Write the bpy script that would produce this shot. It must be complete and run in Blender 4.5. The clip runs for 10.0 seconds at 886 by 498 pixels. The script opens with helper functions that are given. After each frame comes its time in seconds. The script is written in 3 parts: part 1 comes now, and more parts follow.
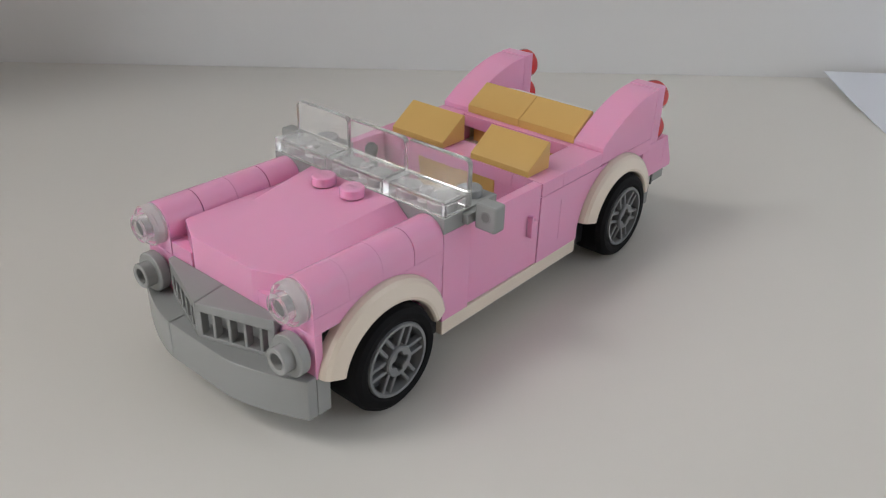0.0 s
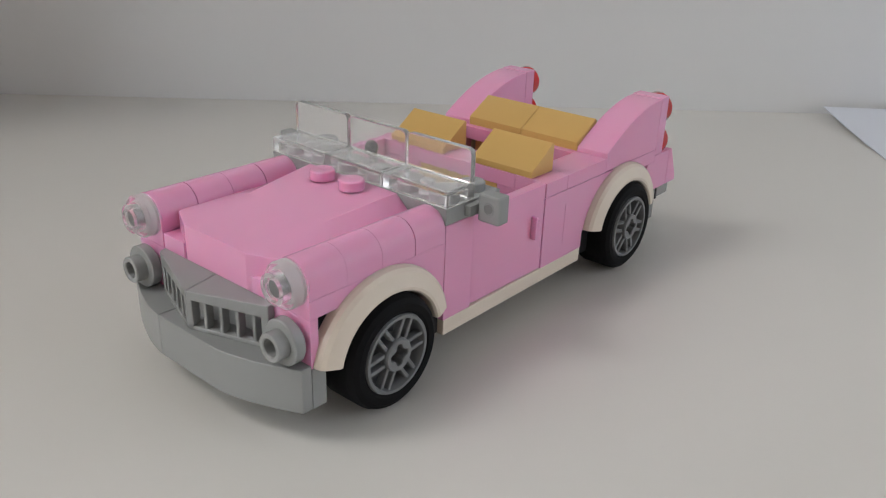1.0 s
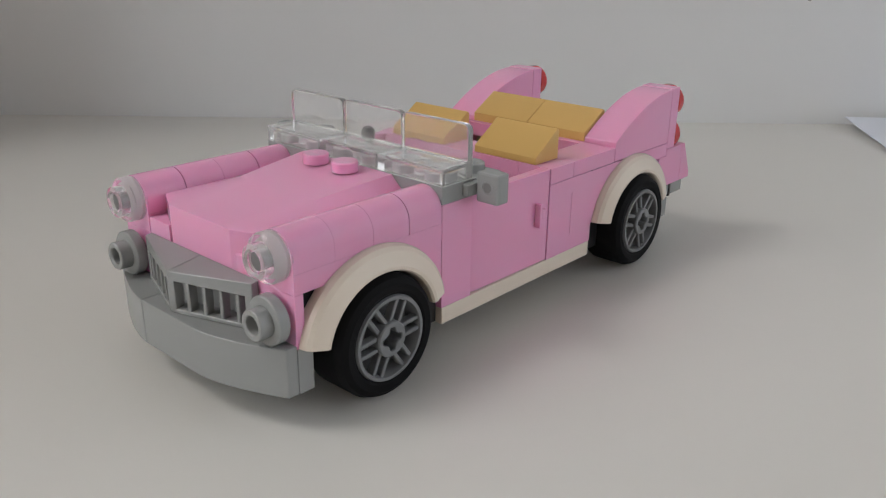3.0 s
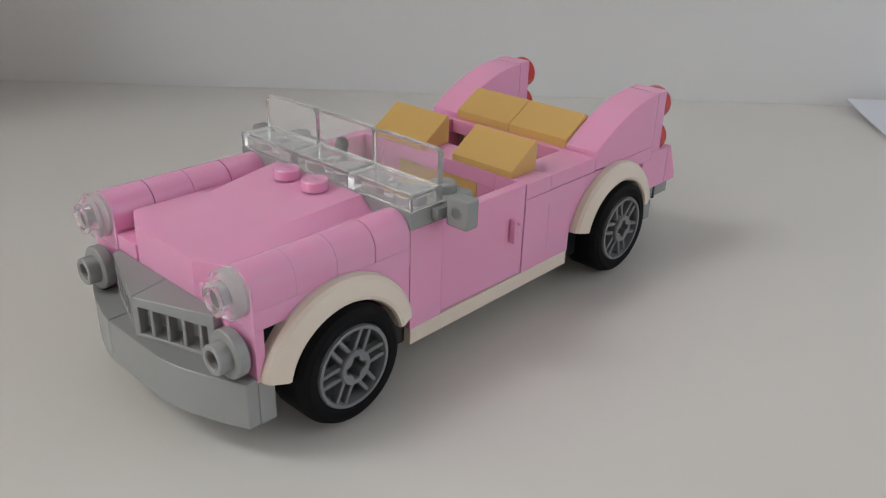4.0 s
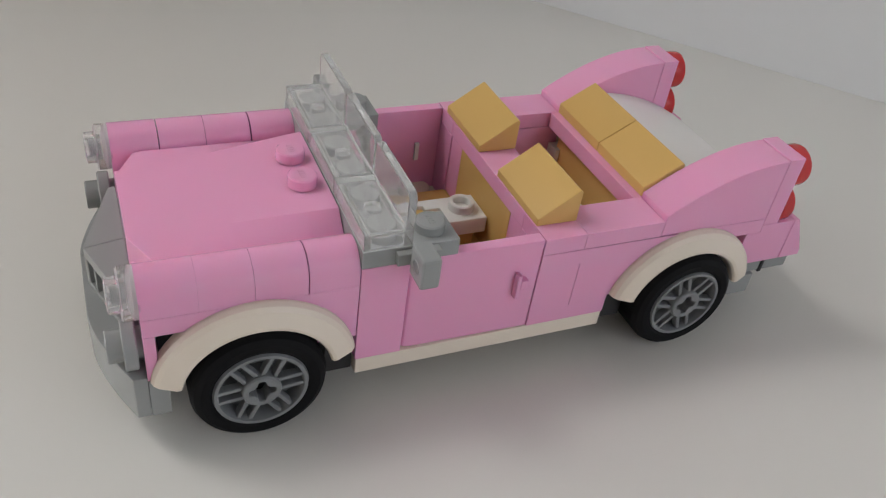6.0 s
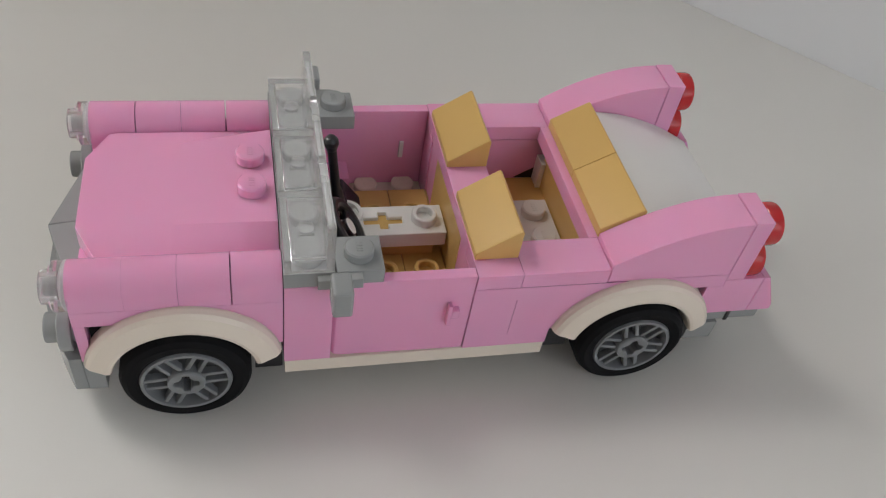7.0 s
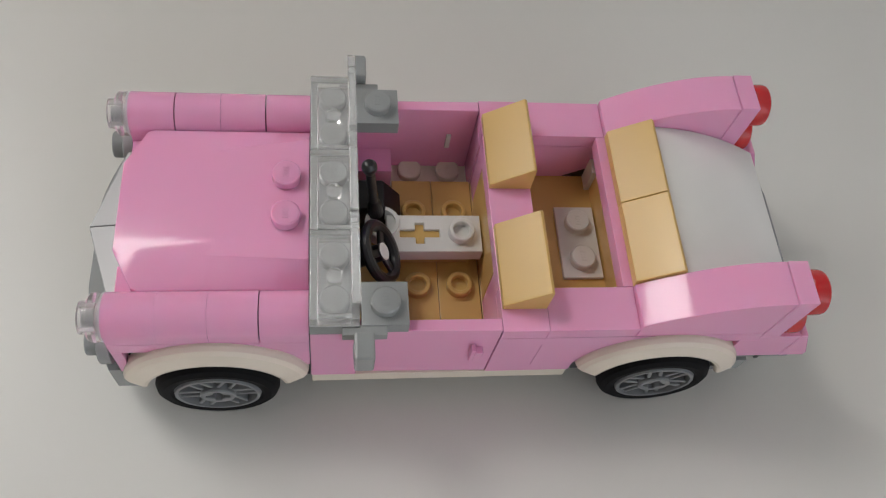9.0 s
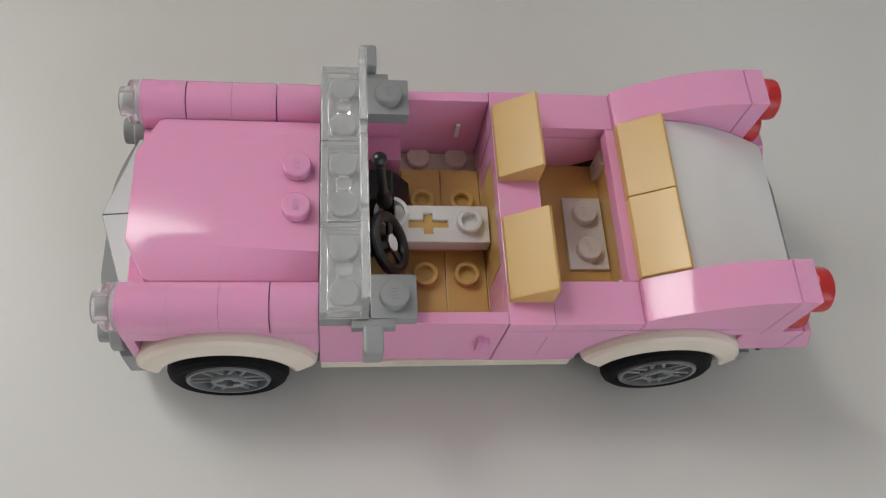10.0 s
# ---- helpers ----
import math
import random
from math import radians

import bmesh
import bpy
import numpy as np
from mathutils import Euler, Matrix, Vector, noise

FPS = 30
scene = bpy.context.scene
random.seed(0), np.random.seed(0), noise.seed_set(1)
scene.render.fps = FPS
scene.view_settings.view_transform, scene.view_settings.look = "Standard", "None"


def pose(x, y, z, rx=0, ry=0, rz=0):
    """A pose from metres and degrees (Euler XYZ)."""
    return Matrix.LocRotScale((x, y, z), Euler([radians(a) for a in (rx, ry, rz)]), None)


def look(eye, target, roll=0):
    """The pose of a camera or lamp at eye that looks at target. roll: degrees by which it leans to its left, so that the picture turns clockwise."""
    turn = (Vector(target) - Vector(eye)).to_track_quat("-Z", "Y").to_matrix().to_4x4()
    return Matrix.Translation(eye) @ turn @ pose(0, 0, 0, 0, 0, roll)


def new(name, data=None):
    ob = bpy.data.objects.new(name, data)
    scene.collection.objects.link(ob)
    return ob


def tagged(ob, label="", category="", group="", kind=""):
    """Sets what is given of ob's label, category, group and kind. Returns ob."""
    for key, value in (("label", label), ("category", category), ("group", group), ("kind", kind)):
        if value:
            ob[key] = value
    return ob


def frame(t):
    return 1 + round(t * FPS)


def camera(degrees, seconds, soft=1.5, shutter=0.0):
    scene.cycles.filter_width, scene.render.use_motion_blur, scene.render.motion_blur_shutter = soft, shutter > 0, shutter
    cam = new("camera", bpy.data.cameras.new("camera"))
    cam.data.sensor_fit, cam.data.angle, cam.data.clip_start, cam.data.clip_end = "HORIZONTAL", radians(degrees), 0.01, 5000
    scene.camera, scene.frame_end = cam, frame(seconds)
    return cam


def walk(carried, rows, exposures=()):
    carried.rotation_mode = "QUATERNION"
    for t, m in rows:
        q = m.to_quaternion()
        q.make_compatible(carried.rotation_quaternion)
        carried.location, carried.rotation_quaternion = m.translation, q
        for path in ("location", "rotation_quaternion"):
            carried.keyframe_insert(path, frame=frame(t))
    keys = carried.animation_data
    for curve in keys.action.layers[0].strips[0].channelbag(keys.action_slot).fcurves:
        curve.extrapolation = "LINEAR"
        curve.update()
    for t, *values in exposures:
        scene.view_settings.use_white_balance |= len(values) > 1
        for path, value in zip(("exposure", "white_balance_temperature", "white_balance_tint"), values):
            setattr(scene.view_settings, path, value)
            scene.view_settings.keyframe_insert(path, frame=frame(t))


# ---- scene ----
# ---- the large setting: camera, light ----
CM = 0.01
cam = camera(56.3, 10.0, soft=1.2)
PATH = [
    (0, (-7.155, -8.642, 9.917), (2.940, -0.202, 2.715), 1.72),
    (0.5, (-7.250, -8.690, 8.853), (2.927, -0.187, 1.843), 1.64),
    (1, (-7.269, -8.698, 8.453), (3.241, 0.087, 2.340), 1.90),
    (1.5, (-7.200, -8.765, 7.952), (3.407, 0.191, 2.270), 1.62),
    (2, (-7.015, -8.829, 7.586), (3.598, 0.228, 2.079), 1.32),
    (2.5, (-6.844, -8.864, 7.070), (3.665, 0.408, 1.720), 0.80),
    (3.8, (-6.166, -8.955, 8.092), (4.058, 0.312, 2.209), 1.03),
    (4, (-5.813, -8.935, 8.480), (4.232, 0.189, 2.087), 1.68),
    (4.5, (-4.366, -9.075, 9.088), (4.709, 0.385, 1.796), 3.00),
    (5, (-3.124, -9.071, 9.964), (3.966, 1.101, 1.523), 3.31),
    (5.5, (-1.496, -8.885, 10.135), (4.854, 1.331, 1.173), 6.40),
    (5.7, (-0.947, -9.064, 10.463), (5.151, 1.401, 1.614), 7.38),
    (6.8, (1.936, -8.975, 11.986), (5.734, 1.123, 1.564), 11.02),
    (7, (2.638, -8.714, 12.812), (6.124, 1.288, 2.191), 11.15),
    (7.5, (3.194, -8.090, 13.403), (6.136, 1.142, 1.953), 11.61),
    (8, (3.183, -6.525, 14.383), (5.882, 1.718, 2.145), 13.78),
    (8.5, (3.530, -5.708, 15.110), (5.836, 1.981, 2.439), 13.59),
    (9, (3.413, -5.122, 15.382), (5.571, 1.850, 2.277), 15.02),
    (9.5, (3.215, -4.714, 15.689), (5.224, 1.997, 2.425), 15.34),
    (10, (3.313, -4.766, 15.716), (5.403, 1.654, 2.321), 16.54),
]
walk(cam, [(t, look([v * CM for v in e], [v * CM for v in a], r)) for t, e, a, r in PATH], exposures=[(0.0, 1.70, 6500, 9), (2.5, 1.65, 6500, 9), (4.5, 1.64, 6500, 9), (5.5, 1.72, 6500, 9), (10.0, 1.72, 6500, 8)])

world = bpy.data.worlds.new("world")
scene.world = world
world.use_nodes = True
wn = world.node_tree
sky = wn.nodes.new("ShaderNodeTexSky")
sky.sky_type = "NISHITA"
sky.sun_disc = False
sky.sun_elevation = radians(60)
sky.dust_density = 4.0
sky.sun_rotation = radians(310)
pale = wn.nodes.new("ShaderNodeHueSaturation")
pale.inputs["Saturation"].default_value = 0.22
wn.links.new(sky.outputs[0], pale.inputs["Color"])
wn.links.new(pale.outputs[0], wn.nodes["Background"].inputs[0])
wn.nodes["Background"].inputs[1].default_value = 0.15


def area_lamp(name, eye, target, sx, sy, power, colour):
    data = bpy.data.lights.new(name, "AREA")
    data.shape, data.size, data.size_y, data.energy, data.color = "RECTANGLE", sx, sy, power, colour
    ob = new(name, data)
    ob.matrix_world = look(eye, target)
    return ob


# daylight that falls in through the left window
area_lamp("window_daylight", (-0.79, 0.67, 1.38), (0.09, 0.02, 0.02), 0.44, 0.42, 2.2, (1.0, 0.97, 0.93))



# ---- materials ----
def plastic(name, colour, rough=0.3, var=0.06, sss=0.0, bump=0.02):
    m = bpy.data.materials.new(name)
    m.use_nodes = True
    nt = m.node_tree
    b = nt.nodes["Principled BSDF"]
    tc = nt.nodes.new("ShaderNodeTexCoord")
    n1 = nt.nodes.new("ShaderNodeTexNoise")
    n1.inputs["Scale"].default_value = 60
    n1.inputs["Detail"].default_value = 3
    n2 = nt.nodes.new("ShaderNodeTexNoise")
    n2.inputs["Scale"].default_value = 1400
    n2.inputs["Detail"].default_value = 4
    info = nt.nodes.new("ShaderNodeObjectInfo")
    mul = nt.nodes.new("ShaderNodeMath")
    mul.operation = "MULTIPLY_ADD"
    mul.inputs[1].default_value = 0.5
    nt.links.new(info.outputs["Random"], mul.inputs[0])
    nt.links.new(n1.outputs["Fac"], mul.inputs[2])
    ramp = nt.nodes.new("ShaderNodeMapRange")
    ramp.inputs[1].default_value, ramp.inputs[2].default_value = 0.0, 1.5
    ramp.inputs[3].default_value, ramp.inputs[4].default_value = 1 - var, 1 + var
    nt.links.new(mul.outputs[0], ramp.inputs[0])
    hsv = nt.nodes.new("ShaderNodeHueSaturation")
    hsv.inputs["Color"].default_value = (*colour, 1)
    nt.links.new(ramp.outputs[0], hsv.inputs["Value"])
    nt.links.new(hsv.outputs[0], b.inputs["Base Color"])
    rr = nt.nodes.new("ShaderNodeMapRange")
    rr.inputs[1].default_value, rr.inputs[2].default_value = 0.0, 1.0
    rr.inputs[3].default_value, rr.inputs[4].default_value = rough * 0.95, rough * 1.06
    nt.links.new(n1.outputs["Fac"], rr.inputs[0])
    nt.links.new(rr.outputs[0], b.inputs["Roughness"])
    bp = nt.nodes.new("ShaderNodeBump")
    bp.inputs["Strength"].default_value = bump
    bp.inputs["Distance"].default_value = 0.0001
    nt.links.new(n2.outputs["Fac"], bp.inputs["Height"])
    nt.links.new(bp.outputs[0], b.inputs["Normal"])
    for n in (n1, n2):
        nt.links.new(tc.outputs["Object"], n.inputs["Vector"])
    b.inputs["IOR"].default_value = 1.5
    if sss:
        b.inputs["Subsurface Weight"].default_value = sss
        b.inputs["Subsurface Radius"].default_value = (0.002, 0.0006, 0.0009)
        b.inputs["Subsurface Scale"].default_value = 1.0
    return m


def clear(name, rough, tint=0.98, through_light=0.955):
    """Clear moulded plastic that bends the light, with faint flow marks."""
    m = bpy.data.materials.new(name)
    m.use_nodes = True
    nt = m.node_tree
    b = nt.nodes["Principled BSDF"]
    b.inputs["Base Color"].default_value = (tint, tint, tint, 1)
    b.inputs["Transmission Weight"].default_value = through_light
    b.inputs["IOR"].default_value = 1.49
    b.inputs["Roughness"].default_value = rough
    tc = nt.nodes.new("ShaderNodeTexCoord")
    no = nt.nodes.new("ShaderNodeTexNoise")
    no.inputs["Scale"].default_value = 260
    nt.links.new(tc.outputs["Object"], no.inputs["Vector"])
    bp = nt.nodes.new("ShaderNodeBump")
    bp.inputs["Strength"].default_value = 0.09
    bp.inputs["Distance"].default_value = 0.0004
    nt.links.new(no.outputs["Fac"], bp.inputs["Height"])
    nt.links.new(bp.outputs[0], b.inputs["Normal"])
    return m


PINK = plastic("pink_plastic", (0.845, 0.385, 0.605), 0.09, 0.012, 0.3)
PINK.node_tree.nodes["Principled BSDF"].inputs["Specular IOR Level"].default_value = 0.38
GREY = plastic("light_grey_plastic", (0.305, 0.315, 0.315), 0.26)
EYE_GREY = plastic("mid_grey_plastic", (0.17, 0.175, 0.175), 0.35)
DARK = plastic("dark_grey_plastic", (0.07, 0.075, 0.08), 0.4)
BLACK = plastic("black_plastic", (0.012, 0.012, 0.014), 0.3)
RUBBER = plastic("black_rubber", (0.007, 0.007, 0.008), 0.65, bump=0.06)
RUBBER.node_tree.nodes["Principled BSDF"].inputs["Specular IOR Level"].default_value = 0.12
CREAM = plastic("cream_white_plastic", (0.82, 0.725, 0.615), 0.25, 0.03)
WHITE = plastic("white_plastic", (0.80, 0.79, 0.76), 0.3)
TAN = plastic("warm_yellow_plastic", (0.67, 0.43, 0.14), 0.28)
RED = plastic("red_clear_plastic", (0.55, 0.015, 0.02), 0.15)
CLEAR = clear("clear_plastic", 0.05, 0.98, 0.92)
LENS = clear("clear_lens_plastic", 0.07, 0.96, 0.86)
FROSTED = clear("frosted_lens_plastic", 0.3, 0.85, 0.6)
MILKY = plastic("milky_plastic", (0.78, 0.78, 0.76), 0.2)


def painted(name, colour, rough, scale, var, bump):
    m = bpy.data.materials.new(name)
    m.use_nodes = True
    nt = m.node_tree
    b = nt.nodes["Principled BSDF"]
    tc = nt.nodes.new("ShaderNodeTexCoord")
    n1 = nt.nodes.new("ShaderNodeTexNoise")
    n1.inputs["Scale"].default_value = scale
    n1.inputs["Detail"].default_value = 5
    n2 = nt.nodes.new("ShaderNodeTexNoise")
    n2.inputs["Scale"].default_value = scale * 40
    n2.inputs["Detail"].default_value = 3
    mix = nt.nodes.new("ShaderNodeMixRGB")
    mix.inputs[1].default_value = (*[c * (1 - var) for c in colour], 1)
    mix.inputs[2].default_value = (*[min(1, c * (1 + var)) for c in colour], 1)
    nt.links.new(n1.outputs["Fac"], mix.inputs[0])
    nt.links.new(mix.outputs[0], b.inputs["Base Color"])
    b.inputs["Roughness"].default_value = rough
    bp = nt.nodes.new("ShaderNodeBump")
    bp.inputs["Strength"].default_value = bump
    bp.inputs["Distance"].default_value = 0.0003
    nt.links.new(n2.outputs["Fac"], bp.inputs["Height"])
    nt.links.new(bp.outputs[0], b.inputs["Normal"])
    for n in (n1, n2):
        nt.links.new(tc.outputs["Object"], n.inputs["Vector"])
    return m


TABLE = painted("table_laminate", (0.70, 0.685, 0.65), 0.38, 8, 0.02, 0.05)
WALL = painted("wall_paint", (0.77, 0.78, 0.79), 0.7, 6, 0.025, 0.12)
# brown of the unseen left walls, chosen for a dark warm bounce
BROWN_BOUNCE = painted("brown_bounce_paint", (0.30, 0.225, 0.16), 0.7, 6, 0.05, 0.12)
# beige of unseen walls, picked for the warm light it throws back
WARM_BOUNCE = painted("warm_bounce_plaster", (0.60, 0.52, 0.45), 0.8, 6, 0.04, 0.12)
PAPER = painted("paper", (0.74, 0.77, 0.84), 0.7, 15, 0.02, 0.05)


# ---- mesh helpers (all numbers in centimetres) ----
W = 4.8          # width of the car
P = 0.32         # one plate
B = 0.58         # underside of the car's sill


def L(n):
    return B + P * n


def mesh_of(name, bm, mat):
    bmesh.ops.recalc_face_normals(bm, faces=bm.faces)
    bmesh.ops.scale(bm, vec=(CM, CM, CM), verts=bm.verts)
    me = bpy.data.meshes.new(name)
    bm.to_mesh(me)
    bm.free()
    me.materials.append(mat)
    for p in me.polygons:
        p.use_smooth = True
    me.set_sharp_from_angle(angle=radians(17))
    return me


def part(name, bm, mat, parent, label=""):
    ob = new(name, mesh_of(name, bm, mat))
    ob.parent = parent
    ob.visible_shadow = mat not in (CLEAR, LENS)
    return tagged(ob, label)


def join(*bms):
    """One bmesh out of several."""
    out = bmesh.new()
    for b in bms:
        me = bpy.data.meshes.new("tmp")
        b.to_mesh(me)
        b.free()
        out.from_mesh(me)
        bpy.data.meshes.remove(me)
    return out


def flip(bm):
    """The same piece for the other side of the car."""
    for v in bm.verts:
        v.co.y = W - v.co.y
    bmesh.ops.reverse_faces(bm, faces=bm.faces)
    return bm


def soften(bm, bev, seg=2, least=25):
    edges = [e for e in bm.edges if len(e.link_faces) == 2 and e.calc_face_angle(0) > radians(least)]
    if bev > 0:
        bmesh.ops.bevel(bm, geom=edges, offset=bev, segments=seg, affect="EDGES", profile=0.5, clamp_overlap=True)
    return bm


def prism(outline, lo, hi, axis="y", bev=0.02, seg=2, least=25):
    """An outline drawn in the other two axes, pulled from lo to hi along the axis."""
    bm = bmesh.new()

    def at(p, d):
        return {"y": (p[0], d, p[1]), "x": (d, p[0], p[1]), "z": (p[0], p[1], d)}[axis]

    a = [bm.verts.new(at(p, lo)) for p in outline]
    b = [bm.verts.new(at(p, hi)) for p in outline]
    n = len(outline)
    bm.faces.new(a)
    bm.faces.new(b[::-1])
    for i in range(n):
        bm.faces.new((a[i], b[i], b[(i + 1) % n], a[(i + 1) % n]))
    bmesh.ops.recalc_face_normals(bm, faces=bm.faces)
    return soften(bm, bev, seg, least)


def box(x0, x1, y0, y1, z0, z1, bev=0.02, seg=2):
    return prism([(x0, z0), (x1, z0), (x1, z1), (x0, z1)], y0, y1, "y", bev, seg)


def turned(profile, at, axis="z", n=32, closed=False):
    """A ring-shaped piece: profile of (radius, distance along the axis)."""
    bm = bmesh.new()
    rings = []
    for r, d in profile:
        ring = []
        for i in range(n if r > 1e-6 else 1):
            a = 2 * math.pi * i / n
            c, s = r * math.cos(a), r * math.sin(a)
            co = {"z": (c, s, d), "x": (d, c, s), "y": (c, d, s)}[axis]
            ring.append(bm.verts.new(Vector(co) + Vector(at)))
        rings.append(ring)
    pairs = list(zip(rings, rings[1:]))
    if closed:
        pairs.append((rings[-1], rings[0]))
    for p, q in pairs:
        for i in range(n):
            j = (i + 1) % n
            if len(p) == 1 and len(q) > 1:
                bm.faces.new((p[0], q[i], q[j]))
            elif len(q) == 1 and len(p) > 1:
                bm.faces.new((p[i], p[j], q[0]))
            elif len(p) > 1:
                bm.faces.new((p[i], p[j], q[j], q[i]))
    bmesh.ops.recalc_face_normals(bm, faces=bm.faces)
    return bm


def stud(x, y, z, hollow=False, mark=True):
    """A round stud that stands on z, with a worn raised mark or a hollow."""
    r, h = 0.245, 0.17
    if hollow:
        return turned([(r, -0.02), (r, h - 0.02), (r - 0.02, h), (0.17, h), (0.155, h - 0.02), (0.155, 0.02), (0, 0.02)], (x, y, z))
    s = turned([(r, -0.02), (r, h - 0.025), (r - 0.025, h), (0, h)], (x, y, z))
    if mark:
        for k in (-0.09, -0.03, 0.03, 0.09):
            s = join(s, box(x - 0.05, x + 0.05, y + k - 0.018, y + k + 0.018, z + h - 0.01, z + h + 0.006, 0.003, 1))
    return s


def arc(cx, cz, r, a0, a1, n):
    return [(cx + r * math.cos(radians(a0 + (a1 - a0) * i / n)), cz + r * math.sin(radians(a0 + (a1 - a0) * i / n))) for i in range(n + 1)]


# ---- the room: table top, wall, paper ----
WA = Vector((18.5, 13.0, 0))          # a point at the foot of the wall
WD = Vector((0.669, -0.743, 0)).normalized()
WN = Vector((-0.743, -0.669, 0)).normalized()


def slab(name, corners, z0, z1, mat, label, category, kind="structure", bev=0.0):
    bm = prism([(c[0], c[1]) for c in corners], z0, z1, "z", bev)
    ob = new(name, mesh_of(name, bm, mat))
    return tagged(ob, label, category, "", kind)


corner = WA - WD * 20.3
a, b = corner, WA + WD * 90
LD = Vector((-1.0, 0.25, 0)).normalized()
LN = Vector((-0.25, -1.0, 0)).normalized()
lf = corner + LD * 200
slab("table_top", [corner + LD * 45, corner, b, b + WN * 75, corner + LD * 45 - WN * -75], -2.2, -0.04, TABLE, "plain off-white laminate table top against a wall", "table top", bev=0.0)
slab("wall_back", [a - WN * 0.02, b - WN * 0.02, b - WN * 10, a - WN * 10], -75, 180, WALL, "plain white painted wall behind the table", "wall")
e1, e2 = corner + LD * 30, corner + LD * 140
# unseen pier and walls, added to keep window light off the left corner
slab("shade_pier_left", [corner + WN * 0.03, corner + WN * 7, corner + WN * 7 + LD * 5, e1 - LN * 0.03, e1 - LN * 10, corner - LN * 10], -75, 180, BROWN_BOUNCE, "unseen warm brown pier added beside the window to shade the corner", "wall")
slab("wall_under_window", [e1 - LN * 0.03, lf - LN * 0.03, lf - LN * 10, e1 - LN * 10], -75, 30, BROWN_BOUNCE, "unseen low warm brown wall added under the window", "wall")
slab("wall_beyond_window", [e2 - LN * 0.03, lf - LN * 0.03, lf - LN * 10, e2 - LN * 10], 30, 180, BROWN_BOUNCE, "unseen warm brown wall added beyond the window", "wall")
c0, c1 = WA - WD * 200, WA + WD * 200
slab("floor", [c0, c1, c1 + WN * 330, c0 + WN * 330], -80, -75, WALL, "pale plain floor of the room", "floor")

slab("ceiling", [c0, c1, c1 + WN * 330, c0 + WN * 330], 180, 186, WALL, "plain white painted ceiling", "ceiling")
# unseen wall, added to block sky light from the near side
slab("light_block_front", [c0 + WN * 240, c1 + WN * 240, c1 + WN * 250, c0 + WN * 250], -75, 180, WARM_BOUNCE, "unseen warm beige wall added to cut the light from the near side", "wall")
# unseen right side: an opening added for sky light, solid stretch shapes it
r0 = WA + WD * 120
r2 = [r0 + WN * 130, r0 + WD * 10 + WN * 130, r0 + WD * 10 + WN * 330, r0 + WN * 330]
r1 = [r0 - WN * 0.02, r0 + WD * 10, r0 + WD * 10 + WN * 129.9, r0 + WN * 129.9]
slab("wall_beside_opening", r2, -75, 180, WARM_BOUNCE, "unseen warm beige wall added to block light beside the side opening", "wall")
slab("wall_right", r1, -75, 12, WALL, "unseen low white wall under an added side opening", "wall")
slab("wall_over_opening", r1, 172, 180, WALL, "unseen white lintel over an added side opening", "wall")


def paper_sheet():
    """A thin sheet that lifts a little at its corner."""
    bm = bmesh.new()
    org, u, v = Vector((28.7, 1.12, 0)), Vector((-0.785, -0.62, 0)).normalized(), Vector((0.669, -0.743, 0)).normalized()
    n = 24
    grid = []
    for i in range(n + 1):
        row = []
        for j in range(n + 1):
            p = org + u * (21.0 * i / n) + v * (29.7 * j / n)
            p.z = -0.035 + 0.36 * max(0.0, 1 - 21.0 * i / n / 6.5) ** 1.5 * math.exp(-29.7 * j / n / 18.0)
            row.append((bm.verts.new(p + Vector((0, 0, 0.03))), bm.verts.new(p)))
        grid.append(row)
    for i in range(n):
        for j in range(n):
            q = (grid[i][j], grid[i + 1][j], grid[i + 1][j + 1], grid[i][j + 1])
            bm.faces.new([k[0] for k in q])
            bm.faces.new([k[1] for k in q[::-1]])
    for k in range(n):
        for a, b in (((0, k), (0, k + 1)), ((n, k), (n, k + 1)), ((k, 0), (k + 1, 0)), ((k, n), (k + 1, n))):
            g, h = grid[a[0]][a[1]], grid[b[0]][b[1]]
            bm.faces.new((g[0], h[0], h[1], g[1]))
    return bm


tagged(new("paper_sheet", mesh_of("paper_sheet", paper_sheet(), PAPER)), "blank white paper sheet lying on the table", "paper")

tagged(new("nail_hole", mesh_of("nail_hole", prism([(0.055 * math.cos(k), 4.82 + 0.05 * math.sin(k)) for k in [0.7 * q for q in range(9)]], -0.03, 0.03, "y", 0.0), GREY)), "small filled nail hole in the white wall", "nail hole", "", "structure")
bpy.data.objects["nail_hole"].matrix_world = Matrix.Translation((0.2761, 0.0288, 0.0)) @ Matrix.Rotation(math.atan2(WD.y, WD.x), 4, "Z")

# ---- the toy car ----
car = tagged(new("toy_car"), "pink plastic brick-built toy convertible with cream mudguards on a white table", "toy car")


def both(name, make, mat, label=""):
    """A piece on each side of the car."""
    return [part(name, make(), mat, car, label), part(name, flip(make()), mat, car, label)]


# chassis and undertray
part("chassis", join(box(0.0, 11.9, 0.86, 3.94, 0.60, 0.88), box(0.25, 3.1, 0.86, 3.94, 0.88, 2.16), box(9.05, 11.2, 0.85, 3.95, 0.88, 1.2)), BLACK, car, "black plastic underbody")
both("sill", lambda: box(3.22, 7.98, 0.0, 0.8, L(0), L(1), 0.015), CREAM, "cream white sill strip")

both("wheel_well", lambda: box(0.2, 0.72, 0.12, 0.84, 1.3, 2.17, 0.0), RUBBER, "black inner wheel well")
both("wheel_well", lambda: box(0.73, 2.54, 0.62, 0.84, 1.25, 2.16, 0.0), BLACK, "black inner wheel well")
both("wheel_well", lambda: box(8.0, 8.5, 0.12, 0.55, 0.62, 1.7, 0.01), BLACK, "black inner wheel well")
